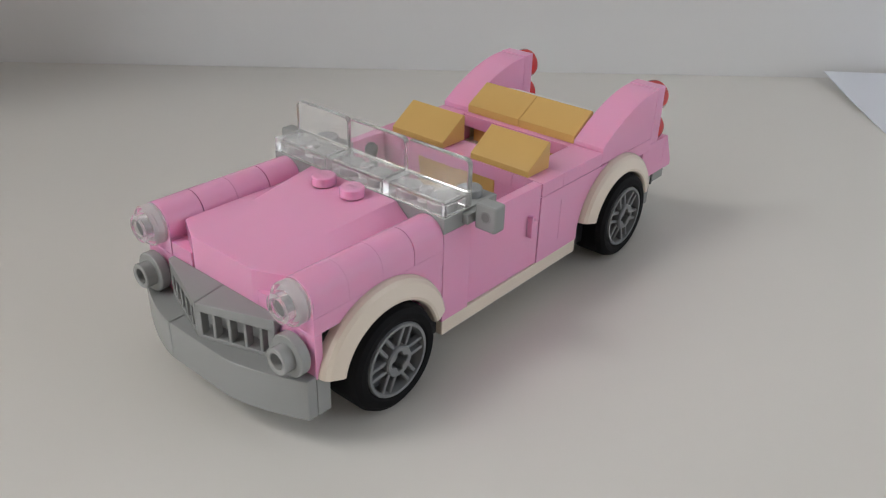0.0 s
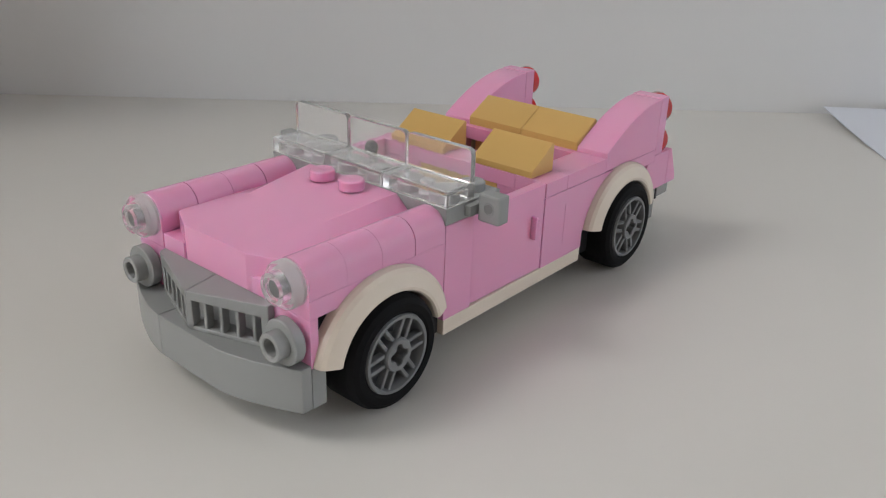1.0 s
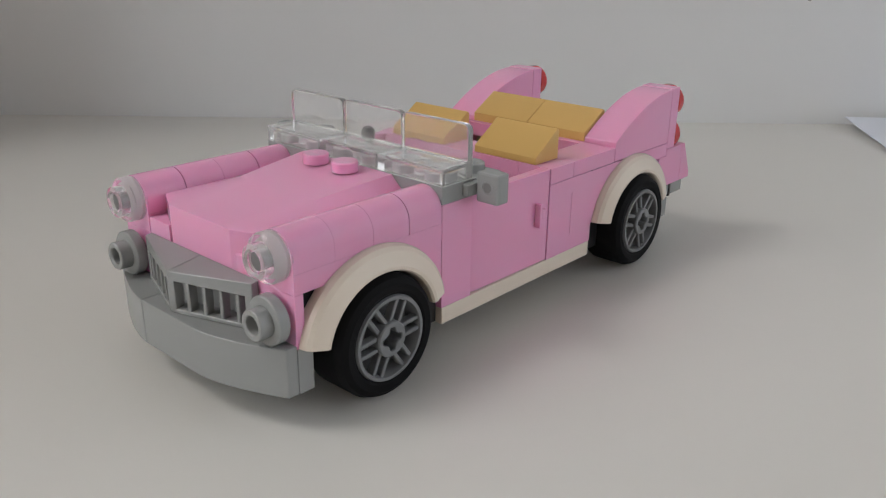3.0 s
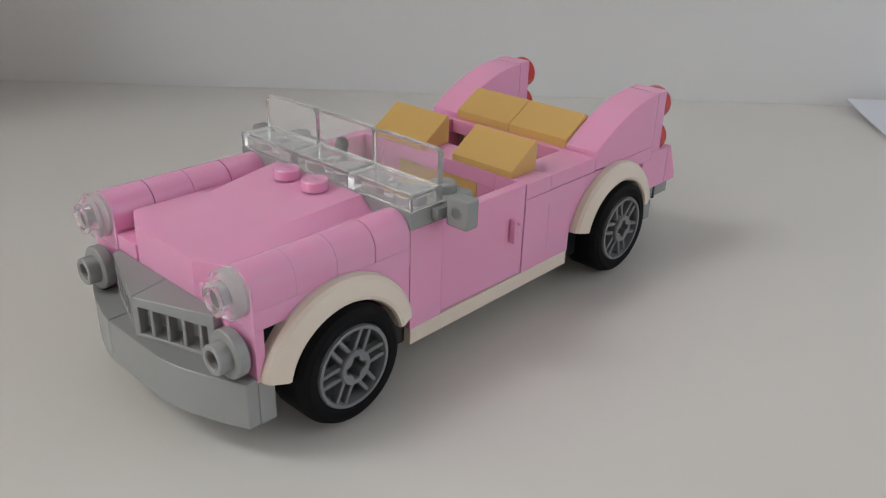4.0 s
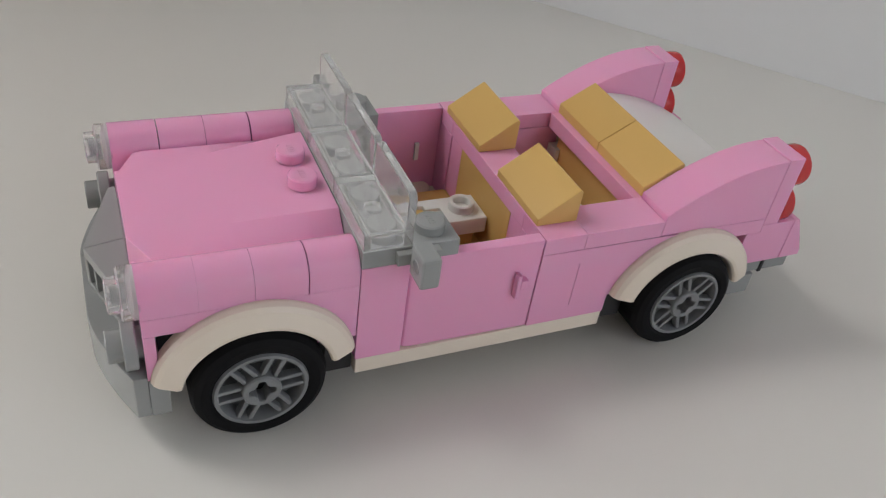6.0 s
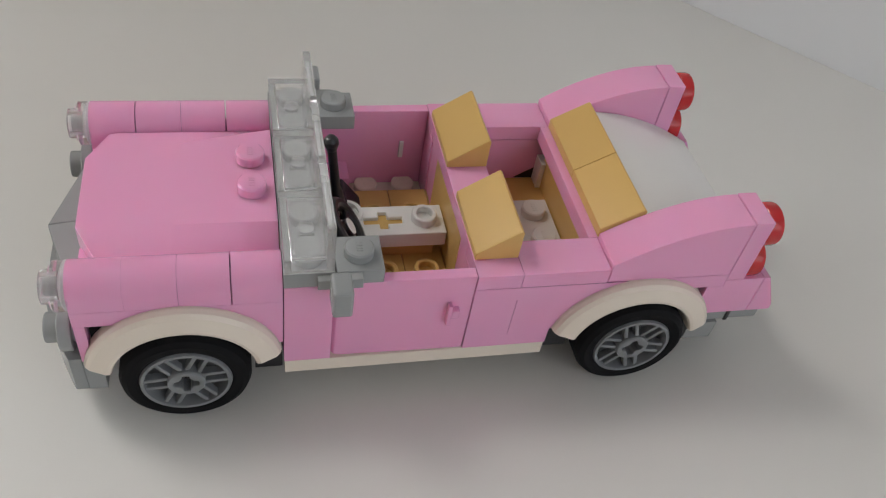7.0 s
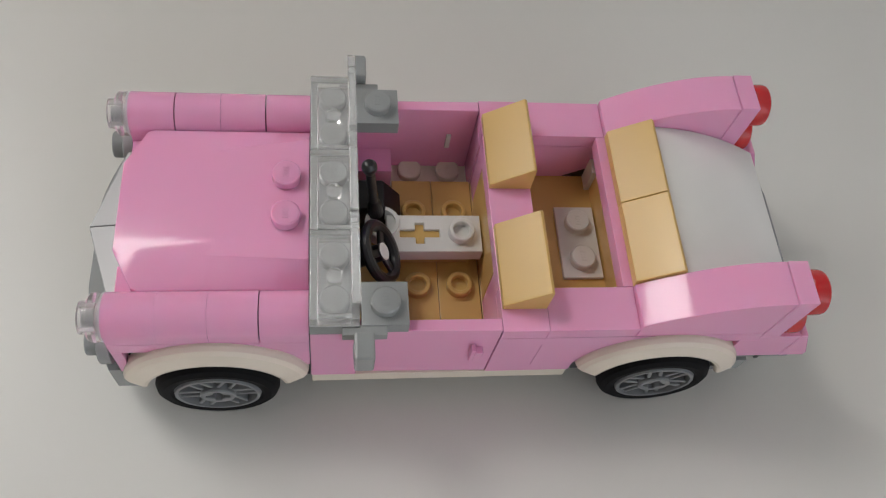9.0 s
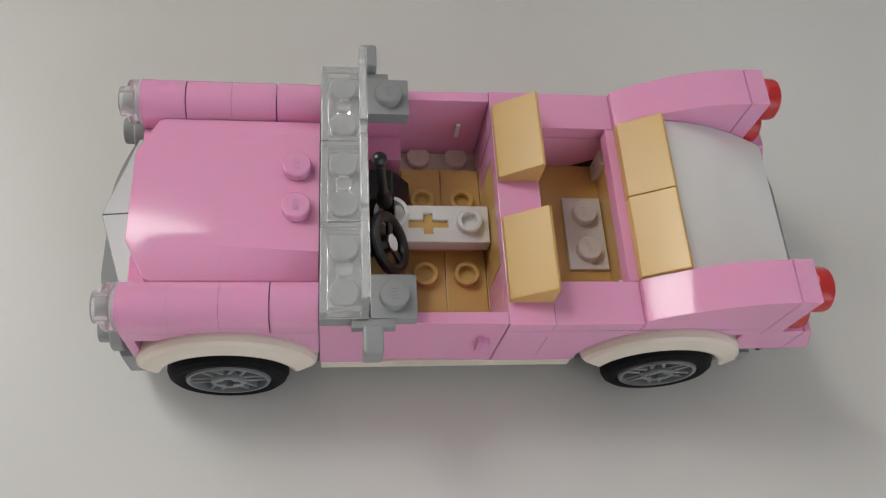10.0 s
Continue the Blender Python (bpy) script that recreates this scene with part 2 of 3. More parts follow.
both("wheel_well", lambda: box(2.72, 3.19, 0.12, 0.84, 0.62, 1.4, 0.01), BLACK, "black inner wheel well")
# wheels with rubber tyres
TYRE_R, RIM_R, HUB_Z = 1.06, 0.745, 1.03


def hub_ring(cx, y0):
    """The raised ring round the cross-shaped axle hole."""
    bm = bmesh.new()
    n = 48
    rings = []
    for part_of in ("root", "shoulder", "lip", "edge", "hole", "deep"):
        ring = []
        for i in range(n):
            a = 2 * math.pi * i / n
            hole = 0.172 + 0.036 * math.tanh(2.2 * math.cos(4 * a))
            rad, y = {"root": (0.315, y0 + 0.5), "shoulder": (0.305, y0 - 0.02), "lip": (0.285, y0 - 0.045), "edge": (hole + 0.015, y0 - 0.045), "hole": (hole, y0 - 0.03), "deep": (hole, y0 + 0.26)}[part_of]
            ring.append(bm.verts.new((cx + rad * math.cos(a), y, HUB_Z + rad * math.sin(a))))
        rings.append(ring)
    for p, q in zip(rings, rings[1:]):
        for i in range(n):
            bm.faces.new((p[i], p[(i + 1) % n], q[(i + 1) % n], q[i]))
    return bm


def wheel(cx, far, turn):
    hub = new("wheel")
    hub.parent = car
    f = flip if far else (lambda q: q)
    y0, y1 = -0.36, 0.62
    tyre = turned([(RIM_R, y0 + 0.03), (RIM_R + 0.06, y0), (TYRE_R - 0.14, y0 - 0.01), (TYRE_R - 0.05, y0 + 0.05), (TYRE_R, y0 + 0.16),
                   (TYRE_R, y1 - 0.16), (TYRE_R - 0.05, y1 - 0.05), (TYRE_R - 0.14, y1), (RIM_R, y1)], (cx, 0, HUB_Z), "y", 56, True)
    part("tyre", f(tyre), RUBBER, hub, "smooth black rubber tyre")
    rim = turned([(RIM_R + 0.005, y0 + 0.06), (RIM_R - 0.02, y0 - 0.015), (RIM_R - 0.075, y0 - 0.015), (RIM_R - 0.095, y0 + 0.06), (RIM_R - 0.095, y1 - 0.1), (RIM_R + 0.005, y1 - 0.1)], (cx, 0, HUB_Z), "y", 48, True)
    boss = hub_ring(cx, y0)
    spokes = []
    for k in range(6):
        for off in (-0.1, 0.1):
            bar = box(0.24, RIM_R - 0.06, y0 + 0.02, y0 + 0.17, off - 0.036, off + 0.036, 0.012, 1)
            bmesh.ops.rotate(bar, cent=(0, 0, 0), matrix=Matrix.Rotation(radians(60 * k + turn), 3, "Y"), verts=bar.verts)
            bmesh.ops.translate(bar, vec=(cx, 0, HUB_Z), verts=bar.verts)
            spokes.append(bar)
    part("rim", f(join(rim, boss, *spokes)), GREY_RIM, hub, "light grey double-spoked wheel rim")
    part("hub_back", f(turned([(0.0, y0 + 0.3), (RIM_R - 0.09, y0 + 0.3), (RIM_R - 0.09, y0 + 0.36), (0, y0 + 0.36)], (cx, 0, HUB_Z), "y", 32)), DARK, hub, "dark wheel inside")
    # black disc puts the shade of the deep hub hole into colour
    part("axle", f(turned([(0, y0 + 0.22), (0.22, y0 + 0.22), (0.22, y0 + 0.3), (0, y0 + 0.3)], (cx, 0, HUB_Z), "y", 20)), RUBBER, hub, "black disc that darkens the hole deep in the hub")
    return hub


GREY_RIM = plastic("rim_grey_plastic", (0.20, 0.21, 0.22), 0.33)
for cx, turn in ((1.6, -5), (9.6, 14)):
    for far in (False, True):
        wheel(cx, far, turn)


# mudguards over the wheels
def mudguard(cx):
    bm = bmesh.new()
    section = [(1.16, 0.80), (1.16, -0.22), (1.19, -0.26), (1.25, -0.27), (1.50, -0.19), (1.57, -0.13), (1.60, -0.05), (1.60, 0.80)]
    rings = []
    n = 40
    for i in range(n + 1):
        a = radians(11 + 158 * i / n)
        rings.append([bm.verts.new((cx + r * math.cos(a), y, 1.02 + 0.95 * r * math.sin(a))) for r, y in section])
    m = len(section)
    for p, q in zip(rings, rings[1:]):
        for i in range(m):
            bm.faces.new((p[i], p[(i + 1) % m], q[(i + 1) % m], q[i]))
    bm.faces.new(rings[0])
    bm.faces.new(rings[-1][::-1])
    bmesh.ops.recalc_face_normals(bm, faces=bm.faces)
    return soften(bm, 0.015, 1, 60)


for cx in (1.6, 9.6):
    both("mudguard", lambda: mudguard(cx), CREAM, "cream white rounded mudguard")

# front wings: a row of round-topped pieces over flat ones
def round_top(x0, x1, ga, gb):
    pts = [(0.003, L(6) + 0.0015), (0.797, L(6) + 0.0015)] + [(0.4 + 0.397 * math.cos(radians(a)), 2.735 + 0.39 * math.sin(radians(a))) for a in range(0, 181, 9)]
    return prism(pts, x0 + ga, x1 - gb, "x", 0.002, 1, 40)


for gaps, side in (((0.003, 0.0006, 0.002, 0.01, 0.012), lambda q: q), ((0.003, 0.011, 0.003, 0.012, 0.005), flip)):
    for i in range(4):
        part("wing_top", side(round_top(0.8 * i, 0.8 * i + 0.8, gaps[i], gaps[i + 1])), PINK, car)
both("wing_side", lambda: box(0.0, 3.19, 0.0, 0.8, L(5), L(6), 0.0), PINK)
both("wing_front", lambda: box(0.0, 0.17, 0.0, 0.8, 1.305, L(5) - 0.005, 0.012), PINK)
part("nose", box(0.09, 0.7, 1.48, 3.32, 1.25, 2.33, 0.0), PINK, car)
both("nose_side", lambda: box(0.012, 0.7, 0.81, 1.44, 1.25, 2.46, 0.012), PINK)
both("wing_rear", lambda: box(2.55, 3.19, 0.01, 0.8, 1.45, L(5) - 0.005, 0.0), PINK)


# bonnet: a curved lid with sloping shoulders
def bonnet():
    bm = bmesh.new()
    rows = []
    for i in range(25):
        x = 0.0 + 3.185 * (i / 24) ** 1.25
        u = x / 3.185
        rise = u
        top = 2.84 + 0.30 * (0.25 * rise * rise * (3 - 2 * rise) + 0.75 * rise)
        k = max(0.0, 1 - x / 0.36)
        ya = 0.812 + 0.73 * k
        yb = max(ya + 0.04, 1.52 - 0.32 * u)
        low = 2.80 + 0.02 * k
        zb = 2.10 if x < 0.2 else 2.34
        half = [(ya, zb), (ya, low), (ya + 0.01, low + 0.012), (yb, top)]
        half += [(yb + (2.4 - yb) * q, top + 0.006 * (1 - (1 - q) ** 2)) for q in (0.3, 0.65)]
        ys = half + [(2.4, top + 0.006)] + [(W - y, z) for y, z in half[::-1]]
        rows.append([bm.verts.new((x, y, z)) for y, z in ys])
    n = len(rows[0])
    for p, q in zip(rows, rows[1:]):
        for i in range(n):
            bm.faces.new((p[i], p[(i + 1) % n], q[(i + 1) % n], q[i]))
    bm.faces.new(rows[0])
    bm.faces.new(rows[-1][::-1])
    bmesh.ops.recalc_face_normals(bm, faces=bm.faces)
    return soften(bm, 0.018, 2, 50)


BONNET = part("bonnet", bonnet(), PINK, car, "pink bonnet with two round studs")
for y in (2.0, 2.8):
    part("stud", stud(2.8, y, L(8) + 0.008), PINK, BONNET)


def shifted(bm, dx):
    bmesh.ops.translate(bm, vec=(dx, 0, 0), verts=bm.verts)
    return bm


# lamps at the front
def lamp(yc, zc):
    return turned([(0.0, -0.22), (0.15, -0.22), (0.16, -0.46), (0.20, -0.49), (0.27, -0.47), (0.28, -0.32), (0.37, -0.32), (0.40, -0.29), (0.40, -0.06), (0.37, -0.02), (0.0, -0.02)], (0, yc, zc), "x", 32)


def fog(yc, zc):
    return turned([(0.0, -0.25), (0.14, -0.25), (0.15, -0.60), (0.17, -0.62), (0.235, -0.62), (0.25, -0.60), (0.25, -0.40), (0.38, -0.40), (0.40, -0.38), (0.40, -0.22), (0.38, -0.2), (0.25, -0.2), (0.25, -0.02), (0, -0.02)], (0, yc, zc), "x", 32)


HEAD = both("headlight", lambda: shifted(lamp(0.40, 2.72), 0.09), LENS, "clear round headlight")
for h, y in zip(HEAD, (0.40, W - 0.40)):
    # added frosted ring stands in for white reflections in the clear lens
    part("lens_whitener", turned([(0.16, -0.05), (0.16, -0.20), (0.32, -0.14), (0.33, -0.05)], (0.09, y, 2.72), "x", 24, True), FROSTED, h, "frosted ring added to give the headlight lens its white reflections")
    part("lamp_eye", turned([(0.0, -0.41), (0.147, -0.41), (0.147, -0.223), (0, -0.223)], (0.09, y, 2.72), "x", 24), EYE_GREY, h, "grey centre of the headlight")
both("fog_lamp", lambda: shifted(fog(0.40, 1.75), 0.12), GREY, "grey round fog lamp with hollow centre")


# radiator grille: two halves that meet in a point
def grille(side):
    ap, sd = Vector((-0.64, 2.395)), Vector((-0.13, 0.86))
    plate = prism([(0.0, 2.395), tuple(ap), tuple(sd), (0.0, 0.86)], 1.93, 2.07, "z", 0.0)
    for v in plate.verts:
        if v.co.z > 2.0:
            v.co.z += 0.10 * (1 - min(1.0, -v.co.x / 0.64)) + 0.02
    soften(plate, 0.012, 1)
    foot = prism([(0.0, 2.395), tuple(ap), tuple(sd), (0.0, 0.86)], 1.375, 1.45, "z", 0.012, 1)
    d = sd - ap
    ln = d.length

    def along(x0, x1, y0, y1, bev):
        bar = box(x0, x1, y0, y1, 1.40, 1.97, bev, 1)
        bmesh.ops.rotate(bar, cent=(0, 0, 0), matrix=Matrix.Rotation(math.atan2(d.y, d.x), 3, "Z"), verts=bar.verts)
        bmesh.ops.translate(bar, vec=(ap.x, ap.y, 0), verts=bar.verts)
        return bar

    body = part("grille", side(join(plate, foot, along(0, ln, 0.34, 0.40, 0.0), along(0.0, 0.11, 0.0, 0.2, 0.012), along(ln - 0.15, ln, 0.0, 0.2, 0.012))), GREY, car, "grey slatted radiator grille")
    for s in (0.36, 0.68, 1.0, 1.32):
        part("slat", side(along(s - 0.035, s + 0.035, 0.01, 0.2, 0.012)), GREY, body)


grille(lambda q: q)
grille(flip)


def bumper(y0, y1):
    def nose(y):
        return -0.72 + 0.52 * (max(0.0, abs(y - 2.4) - 0.8) / 1.6) ** 1.5
    front = [(nose(y), y) for y in [y0 + (y1 - y0) * i / 20 for i in range(21)]]
    return prism(front + [(0.0, y1), (0.0, y0)], 0.555, 1.37, "z", 0.012, 1, 30)


part("bumper", bumper(0.0, 3.195), GREY, car, "curved grey front bumper")
part("bumper", bumper(3.205, 4.8), GREY, car, "curved grey front bumper")
both("bumper_end", lambda: box(0.005, 0.30, 0.0, 0.8, 0.545, 1.30, 0.012), GREY)

# scuttle and windscreen
SC0, SC1, SC2, SC3 = L(7), L(8), 3.44, 4.10
SCUTTLE = part("scuttle", box(3.2, 4.0, 0.0, W, SC0, SC1, 0.012), GREY, car, "light grey plate with studs under the windscreen")
for i in range(6):
    part("stud", stud(3.6, 0.4 + 0.8 * i, SC1), GREY, SCUTTLE)
both("scuttle_pillar", lambda: box(3.205, 4.0, 0.0, 0.8, L(1), SC0 - 0.005, 0.01), PINK)


def tray(x0, x1, y0, y1, z0, z1, rims, top):
    """A box that is hollow from below."""
    bm = bmesh.new()
    a, b, c, d = rims

    def ring(p0, p1, q0, q1, z):
        return [bm.verts.new(k) for k in ((p0, q0, z), (p1, q0, z), (p1, q1, z), (p0, q1, z))]

    o0, o1 = ring(x0, x1, y0, y1, z0), ring(x0, x1, y0, y1, z1)
    i0, i1 = ring(x0 + a, x1 - b, y0 + c, y1 - d, z0), ring(x0 + a, x1 - b, y0 + c, y1 - d, z1 - top)
    bm.faces.new(o1)
    bm.faces.new(i1[::-1])
    for p, q in ((o0, o1), (i1, i0), (i0, o0)):
        for k in range(4):
            bm.faces.new((p[k], p[(k + 1) % 4], q[(k + 1) % 4], q[k]))
    bmesh.ops.recalc_face_normals(bm, faces=bm.faces)
    return soften(bm, 0.014, 2)


def pane(y0):
    """A clear piece: a hollow box below, an upright pane behind."""
    y1 = y0 + 1.6
    base = tray(3.21, 3.99, y0 + 0.006, y1 - 0.006, SC1 + 0.004, SC2, (0.12, 0.12, 0.11, 0.11), 0.09)
    pin = turned([(0.0, SC1 + 0.02), (0.14, SC1 + 0.02), (0.14, SC2 - 0.10), (0.11, SC2 - 0.094), (0, SC2 - 0.094)], (3.60, y0 + 0.8, 0), "z", 24)
    glass = prism([(y0 + 0.006, SC2 + 0.003), (y1 - 0.006, SC2 + 0.003), (y1 - 0.006, SC3 - 0.10), (y1 - 0.04, SC3 - 0.03), (y1 - 0.11, SC3),
                   (y0 + 0.11, SC3), (y0 + 0.04, SC3 - 0.03), (y0 + 0.006, SC3 - 0.10)], 3.85, 3.985, "x", 0.016, 2)
    return join(base, pin, glass)


for i in range(3):
    part("windscreen_pane", pane(1.6 * i), CLEAR, car, "clear plastic windscreen pane")


def mirror():
    head = box(3.90, 4.22, -0.63, -0.15, 2.77, 3.32, 0.045, 2)
    ring = turned([(0.095, 0.05), (0.10, -0.014), (0.115, -0.012), (0.125, 0.01)], (3.90, -0.40, 3.06), "x", 18)
    return join(box(4.03, 4.80, 0.02, 0.8, SC0, SC1 - 0.02, 0.012), stud(4.42, 0.4, SC1 - 0.02), box(3.72, 4.44, -0.13, 0.05, SC0 + 0.06, SC1 - 0.05, 0.015), box(3.98, 4.14, -0.18, -0.10, SC0 + 0.1, SC1 - 0.08, 0.01), head, ring)


MIRROR = both("wing_mirror", mirror, GREY, "light grey wing mirror")


# darker grey disc: the dimple's shade put into its colour
def mirror_hole():
    return turned([(0.0, 0.0), (0.088, -0.004), (0.092, 0.02), (0.0, 0.02)], (3.90, -0.40, 3.06), "x", 16)


part("hole", mirror_hole(), EYE_GREY, MIRROR[0], "round dimple with its shade put in as darker grey")
part("hole", flip(mirror_hole()), EYE_GREY, MIRROR[1], "round dimple with its shade put in as darker grey")


# doors
def door():
    return prism([(4.18, 0.05), (4.07, 0.075), (4.02, 0.14), (4.02, 0.24), (6.39, 0.24), (6.39, 0.02)], L(1) + 0.01, L(7), "z", 0.012, 1)


for far in (False, True):
    f = flip if far else (lambda q: q)
    d = part("door", f(door()), PINK, car, "pink car door")
    part("handle", f(join(box(5.95, 6.03, -0.11, 0.03, 1.72, 2.22, 0.02), box(6.03, 6.17, -0.10, 0.03, 1.89, 2.09, 0.02))), PINK, d)

part("handle_peg", box(5.86, 5.95, 4.5, 4.565, 1.66, 2.06, 0.01), MILKY, car, "pale end of the door handle inside")

# rear sides
both("rear_side", lambda: box(6.40, 7.995, 0.0, 0.8, L(1) + 0.004, L(2), 0.0), PINK)
both("rear_side", lambda: box(6.40, 7.194, 0.0, 0.8, L(2), L(5), 0.0), PINK)
both("rear_side", lambda: prism([(7.204, L(2)), (8.0, L(2)), (8.0, 1.3)] + arc(9.6, 1.0, 1.5, 168, 130, 5) + [(8.7, L(5)), (7.206, L(5))], 0.0, 0.8, "y", 0.0), PINK)
both("rear_side", lambda: prism([(6.40, L(5)), (8.64, L(5))] + arc(9.6, 1.0, 1.5, 129, 90, 5) + [(9.6, L(6) - 0.012), (6.40, L(6) - 0.012)], 0.0, 0.8, "y", 0.0), PINK)
both("arm_tile", lambda: box(6.40, 7.195, 0.0, 0.8, L(6), L(7), 0.004), PINK)
both("arm_tile", lambda: box(7.205, 8.785, 0.0, 0.8, L(6), L(7), 0.004), PINK)


both("rear_inner_wall", lambda: prism([(7.2, 0.9), (8.5, 0.9), (8.5, 1.5), (8.9, 1.85), (8.9, 2.48), (7.2, 2.48)], 0.60, 0.806, "y", 0.0), PINK)
both("rear_inner_well", lambda: prism([(8.52, 0.9), (9.3, 0.9), (9.3, 1.8), (8.93, 1.8), (8.52, 1.46)], 0.60, 0.80, "y", 0.0), BLACK, "black inside of the wheel well")

# solid black wedge in place of the shade in the arch gap
both("wheel_arch_gap", lambda: prism([(8.30, 1.465), (8.98, 1.465), (8.98, 1.90)], 0.60, 0.812, "y", 0.0), BLACK, "black wedge standing in for the shaded gap at the wheel arch")

# tail fins
def fin():
    n = 16
    top = [(8.8 + 2.39 * i / n, 2.93 + 0.85 * (1 - (1 - i / n) ** 1.9)) for i in range(n + 1)]
    return prism([(8.8, L(6) + 0.01)] + top + [(11.19, L(6) + 0.01)], 0.0, 0.8, "y", 0.012, 1, 30)


both("tail_fin", fin, PINK)
both("rear_wing", lambda: prism([(9.61, L(6) + 0.006), (11.19, L(6) + 0.006), (11.19, 2.2), (10.5, 2.2)] + arc(9.6, 1.0, 1.5, 52, 89, 6), 0.0, 0.8, "y", 0.004, 1, 50), PINK)
both("fin_back", lambda: box(11.20, 11.56, 0.0, 0.8, 2.36, 3.80, 0.012), PINK)
both("tail_block", lambda: prism([(10.88, 1.42), (12.0, 1.42), (12.0, 2.35), (11.2, 2.35), (11.2, 2.19), (10.88, 2.19)], 0.003, 0.8, "y", 0.008, 1), PINK)
both("tail_point", lambda: prism([(12.01, 1.42), (12.52, 1.42), (12.52, 1.56), (12.14, 2.35), (12.01, 2.35)], 0.0, 0.8, "y", 0.012, 1), PINK)
both("rear_bumper", lambda: prism([(11.2, 0.1), (12.4, 0.1), (12.6, 0.5), (12.72, 1.2), (12.72, 2.395), (11.2, 2.395)], 1.08, 1.41, "z", 0.02, 1), GREY, "grey rear bumper")


both("bumper_end", lambda: box(10.95, 11.55, 0.03, 0.78, 0.62, 1.085, 0.012), GREY)
both("bumper_clip", lambda: box(11.70, 11.78, 0.075, 0.3, 1.06, 1.40, 0.01), BLACK, "small black clip on the rear bumper")


def tail_lamp(z):
    return turned([(0.0, 11.565), (0.38, 11.565), (0.40, 11.59), (0.40, 11.80), (0.385, 11.85), (0.34, 11.885), (0.2, 11.90), (0, 11.90)], (0, 0.4, z), "x", 28)


for z in (3.40, 2.60):
    both("tail_light", lambda: tail_lamp(z), RED, "round red tail light")

# cabin floor
part("cabin_floor", box(3.3, 9.0, 0.8, 4.0, 0.89, 1.0, 0.0), TAN, car, "warm yellow cabin floor")
for y in (0.81, 2.41):
    for x in (4.80, 5.60):
        part("floor_tile", join(box(x, x + 0.79, y, y + 1.58, 1.0, 1.21, 0.012), stud(x + 0.39, y + 0.79, 1.21, True)), TAN, car, "warm yellow floor plate with a hollow stud")
part("floor_tile", box(6.41, 7.2, 0.81, 3.99, 1.0, 1.2, 0.01), TAN, car)
part("floor_tile", box(7.22, 8.9, 0.81, 3.99, 1.0, 1.46, 0.01), TAN, car)
both("sill_studs", lambda: join(*[stud(4.4 + 0.8 * i, 0.4, L(1)) for i in (1, 2)]), CREAM, "cream studs inside the door")
both("door_post", lambda: box(4.035, 4.78, 0.25, 0.8, L(1), L(3), 0.008), PINK)
part("rear_floor_plate", join(box(8.0, 8.79, 1.61, 3.19, 1.22, L(3), 0.012), stud(8.4, 2.0, L(3)), stud(8.4, 2.8, L(3))), WHITE, car, "white plate with two studs")


def beam():
    """The centre console: a beam with a cross-shaped hole through its top."""
    z0, z1 = L(3), L(4) + 0.02
    cx, cy, a, b = 5.22, 2.4, 0.085, 0.30
    xs = [4.6, cx - b - 0.08, cx - a, cx + a, cx + b + 0.08, 6.39]
    ys = [2.01, cy - b + 0.08, cy - a, cy + a, cy + b - 0.08, 2.79]
    bm = bmesh.new()
    v = {(i, j, k): bm.verts.new((x, y, z)) for i, x in enumerate(xs) for j, y in enumerate(ys) for k, z in enumerate((z0, z1))}
    solid = {(i, j) for i in range(5) for j in range(5)} - {(2, 1), (2, 2), (2, 3), (1, 2), (3, 2)}
    for i, j in solid:
        for k in (0, 1):
            bm.faces.new((v[i, j, k], v[i + 1, j, k], v[i + 1, j + 1, k], v[i, j + 1, k]))
        for di, dj, p, q in ((-1, 0, (i, j), (i, j + 1)), (1, 0, (i + 1, j), (i + 1, j + 1)), (0, -1, (i, j), (i + 1, j)), (0, 1, (i, j + 1), (i + 1, j + 1))):
            if (i + di, j + dj) not in solid:
                bm.faces.new((v[p + (0,)], v[q + (0,)], v[q + (1,)], v[p + (1,)]))
    bmesh.ops.recalc_face_normals(bm, faces=bm.faces)
    return join(soften(bm, 0.012, 1), stud(6.0, 2.4, z1, True))


part("centre_console", beam(), WHITE, car, "white centre console beam with a cross hole")
part("console_core", box(4.6, 6.2, 2.12, 2.68, 1.22, 1.80, 0.0), TAN, car, "warm yellow inside of the cross hole")
part("dash_block", prism([(4.05, 1.22), (4.92, 1.22), (4.92, 1.5), (4.55, 2.0), (4.05, 2.0)], 2.86, 3.5, "y", 0.02, 1), BLACK, car, "black sloping dashboard block")
part("dash_wall", box(4.005, 4.03, 0.81, 3.99, 1.0, SC0 - 0.01, 0.0), DARK, car)


# steering wheel and lever
def steering_wheel():
    ring = bmesh.new()
    n, m = 36, 10
    rows = []
    for i in range(n):
        a = 2 * math.pi * i / n
        c = Vector((math.cos(a), math.sin(a), 0))
        rows.append([ring.verts.new(c * (0.50 + 0.11 * math.cos(2 * math.pi * j / m)) + Vector((0, 0, 0.10 * math.sin(2 * math.pi * j / m)))) for j in range(m)])
    for i in range(n):
        for j in range(m):
            ring.faces.new((rows[i][j], rows[(i + 1) % n][j], rows[(i + 1) % n][(j + 1) % m], rows[i][(j + 1) % m]))
    bits = [ring, turned([(0, 0.07), (0.12, 0.07), (0.16, 0.04), (0.16, -0.5), (0, -0.5)], (0, 0, 0), "z", 20)]
    for k in range(3):
        bar = box(0.1, 0.47, -0.07, 0.07, -0.04, 0.04, 0.015, 1)
        bmesh.ops.rotate(bar, cent=(0, 0, 0), matrix=Matrix.Rotation(radians(90 + 120 * k), 3, "Z"), verts=bar.verts)
        bits.append(bar)
    return join(*bits)


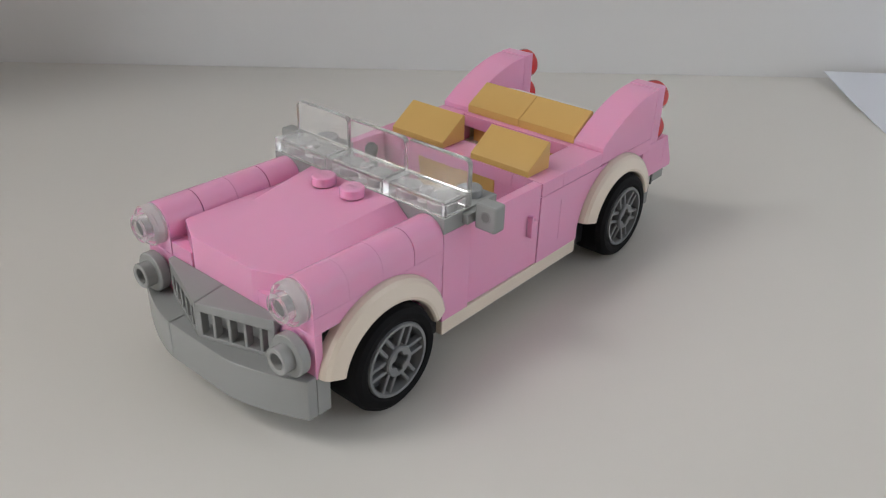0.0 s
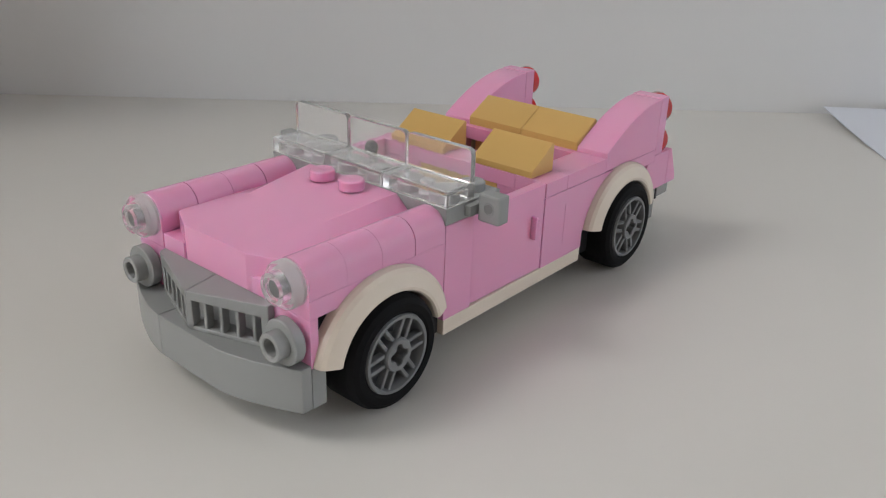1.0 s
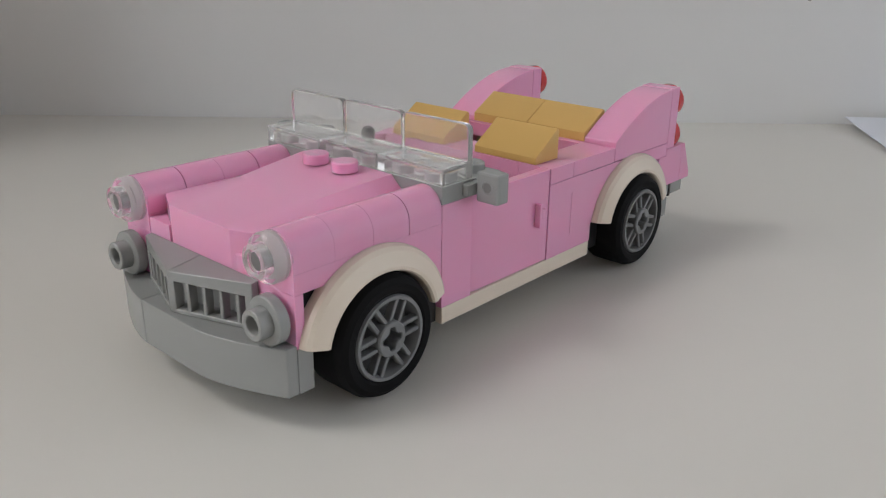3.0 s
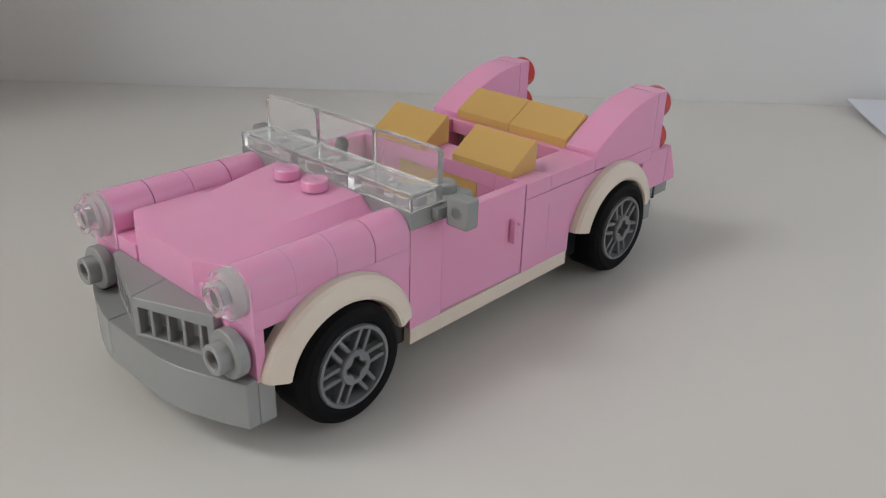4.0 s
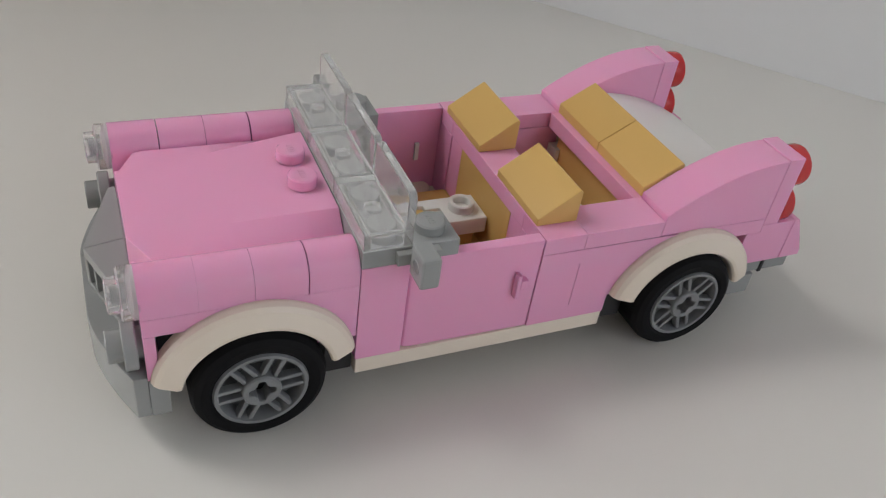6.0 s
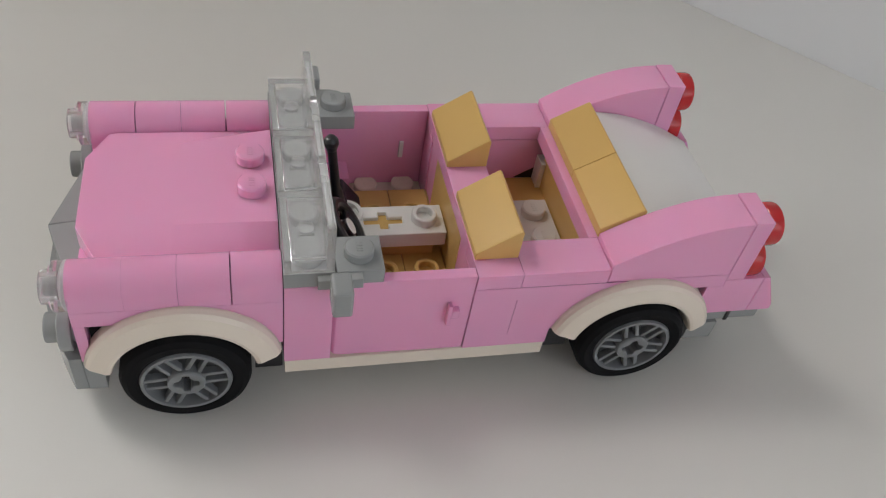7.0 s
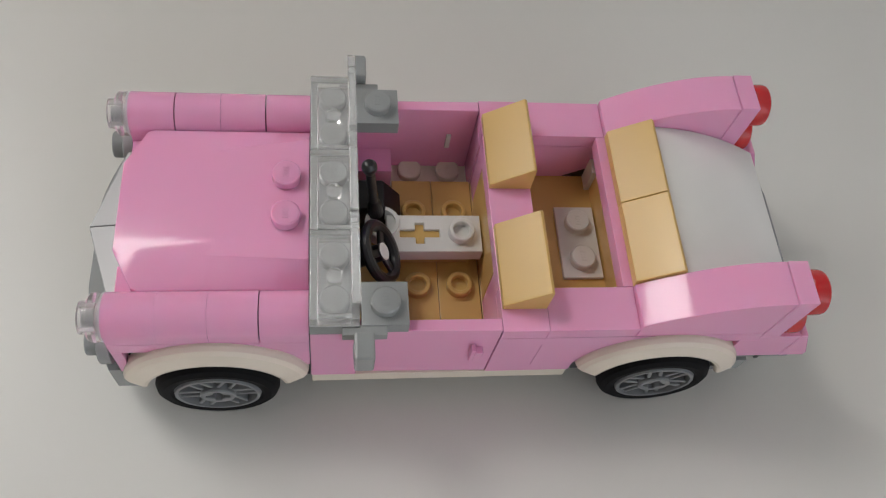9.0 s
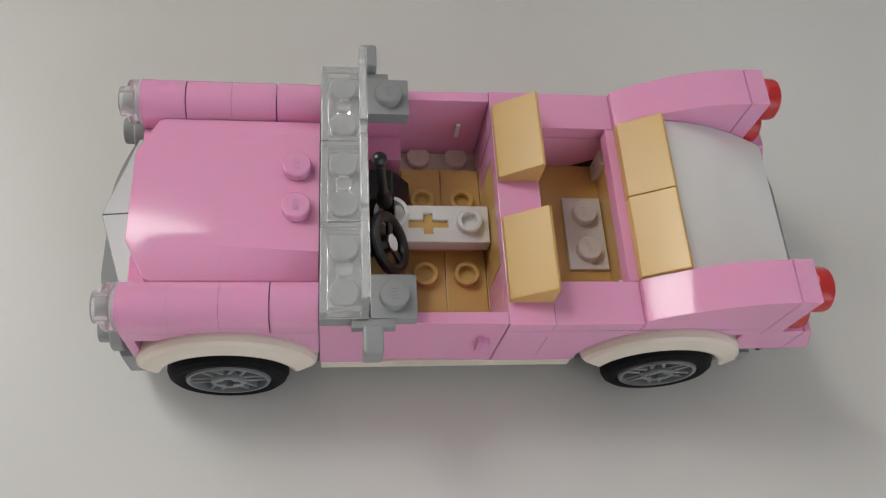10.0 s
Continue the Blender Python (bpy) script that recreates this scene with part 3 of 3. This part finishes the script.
WHEEL_AT = Matrix.Translation((4.43, 1.72, 2.40)) @ Matrix.Rotation(radians(55), 4, "Y")
sw = steering_wheel()
bmesh.ops.transform(sw, matrix=WHEEL_AT, verts=sw.verts)
sw = part("steering_wheel", sw, BLACK, car, "black three-spoked steering wheel")
cap = turned([(0, 0.09), (0.14, 0.09), (0.16, 0.075), (0, 0.075)], (0, 0, 0), "z", 20)
bmesh.ops.transform(cap, matrix=WHEEL_AT, verts=cap.verts)
part("wheel_cap", cap, WHITE, sw, "white hub cap")
lev = turned([(0.0, 1.70), (0.08, 1.67), (0.132, 1.60), (0.14, 1.53), (0.115, 1.45), (0.085, 1.37), (0.085, 0.45), (0.12, 0.35), (0.15, 0.1), (0.15, 0.0), (0, 0)], (0, 0, 0), "z", 20)
bmesh.ops.transform(lev, matrix=Matrix.Translation((4.40, 2.82, 1.92)) @ Matrix.Rotation(radians(-7), 4, "Y"), verts=lev.verts)
part("lever", lev, BLACK, car, "black lever with a round knob")
part("lever_base", turned([(0.25, 1.95), (0.32, 1.95), (0.33, 1.93), (0.33, 1.6), (0.25, 1.6)], (4.52, 2.62, 0), "z", 28, True), WHITE, car, "white round lever base")

# seats
part("seat_bar", box(6.40, 7.19, 0.81, 3.99, L(6), L(7) - 0.004, 0.012), PINK, car)
part("seat_front", box(6.42, 6.62, 1.3, 3.5, 1.2, L(6) - 0.005, 0.012), TAN, car, "warm yellow seat front")
both("seat_bracket", lambda: box(6.42, 7.15, 0.81, 1.29, 1.2, L(6) - 0.005, 0.012), PINK)
part("seat_core", box(6.63, 7.15, 1.3, 3.5, 1.2, L(6) - 0.005, 0.0), TAN, car)


def slope_seat(x0, x1, y0, y1, z0, zl, zh):
    return prism([(x0, z0), (x1, z0), (x1, zh - 0.04), (x1 - 0.05, zh), (x0, zl)], y0, y1, "y", 0.018, 2)


for y0 in (0.4, 2.8):
    part("front_seat", slope_seat(6.41, 7.19, y0, y0 + 1.59, L(7), L(7) + 0.14, L(9) - 0.01), TAN, car, "warm yellow sloping seat back")
part("rear_seat_bar", box(8.62, 9.6, 0.81, 3.99, L(6), L(7), 0.012), PINK, car)
part("rear_seat_front", box(8.82, 9.0, 1.0, 3.8, 1.0, L(6) - 0.005, 0.012), TAN, car, "warm yellow panel below the rear seat")
both("rear_seat_end", lambda: box(8.72, 9.0, 0.81, 1.15, 1.2, 2.1, 0.012), WHITE, "small white block beside the rear seat")
for y0 in (0.8, 2.4):
    part("rear_seat", slope_seat(8.79, 9.58, y0 + 0.005, y0 + 1.595, L(7), 3.02, L(9) - 0.01), TAN, car, "warm yellow sloping rear seat")
trunk = [(9.59, 2.2), (9.59, 3.20)] + [(9.59 + 2.44 * i / 14, 3.20 - 0.82 * (i / 14) ** 1.9) for i in range(1, 15)] + [(12.03, 2.2)]
part("boot_lid", prism(trunk, 0.81, 3.99, "y", 0.012, 1), WHITE, car, "white curved boot lid")
part("boot", box(9.6, 12.1, 0.81, 3.99, 1.46, 2.19, 0.01), PINK, car)
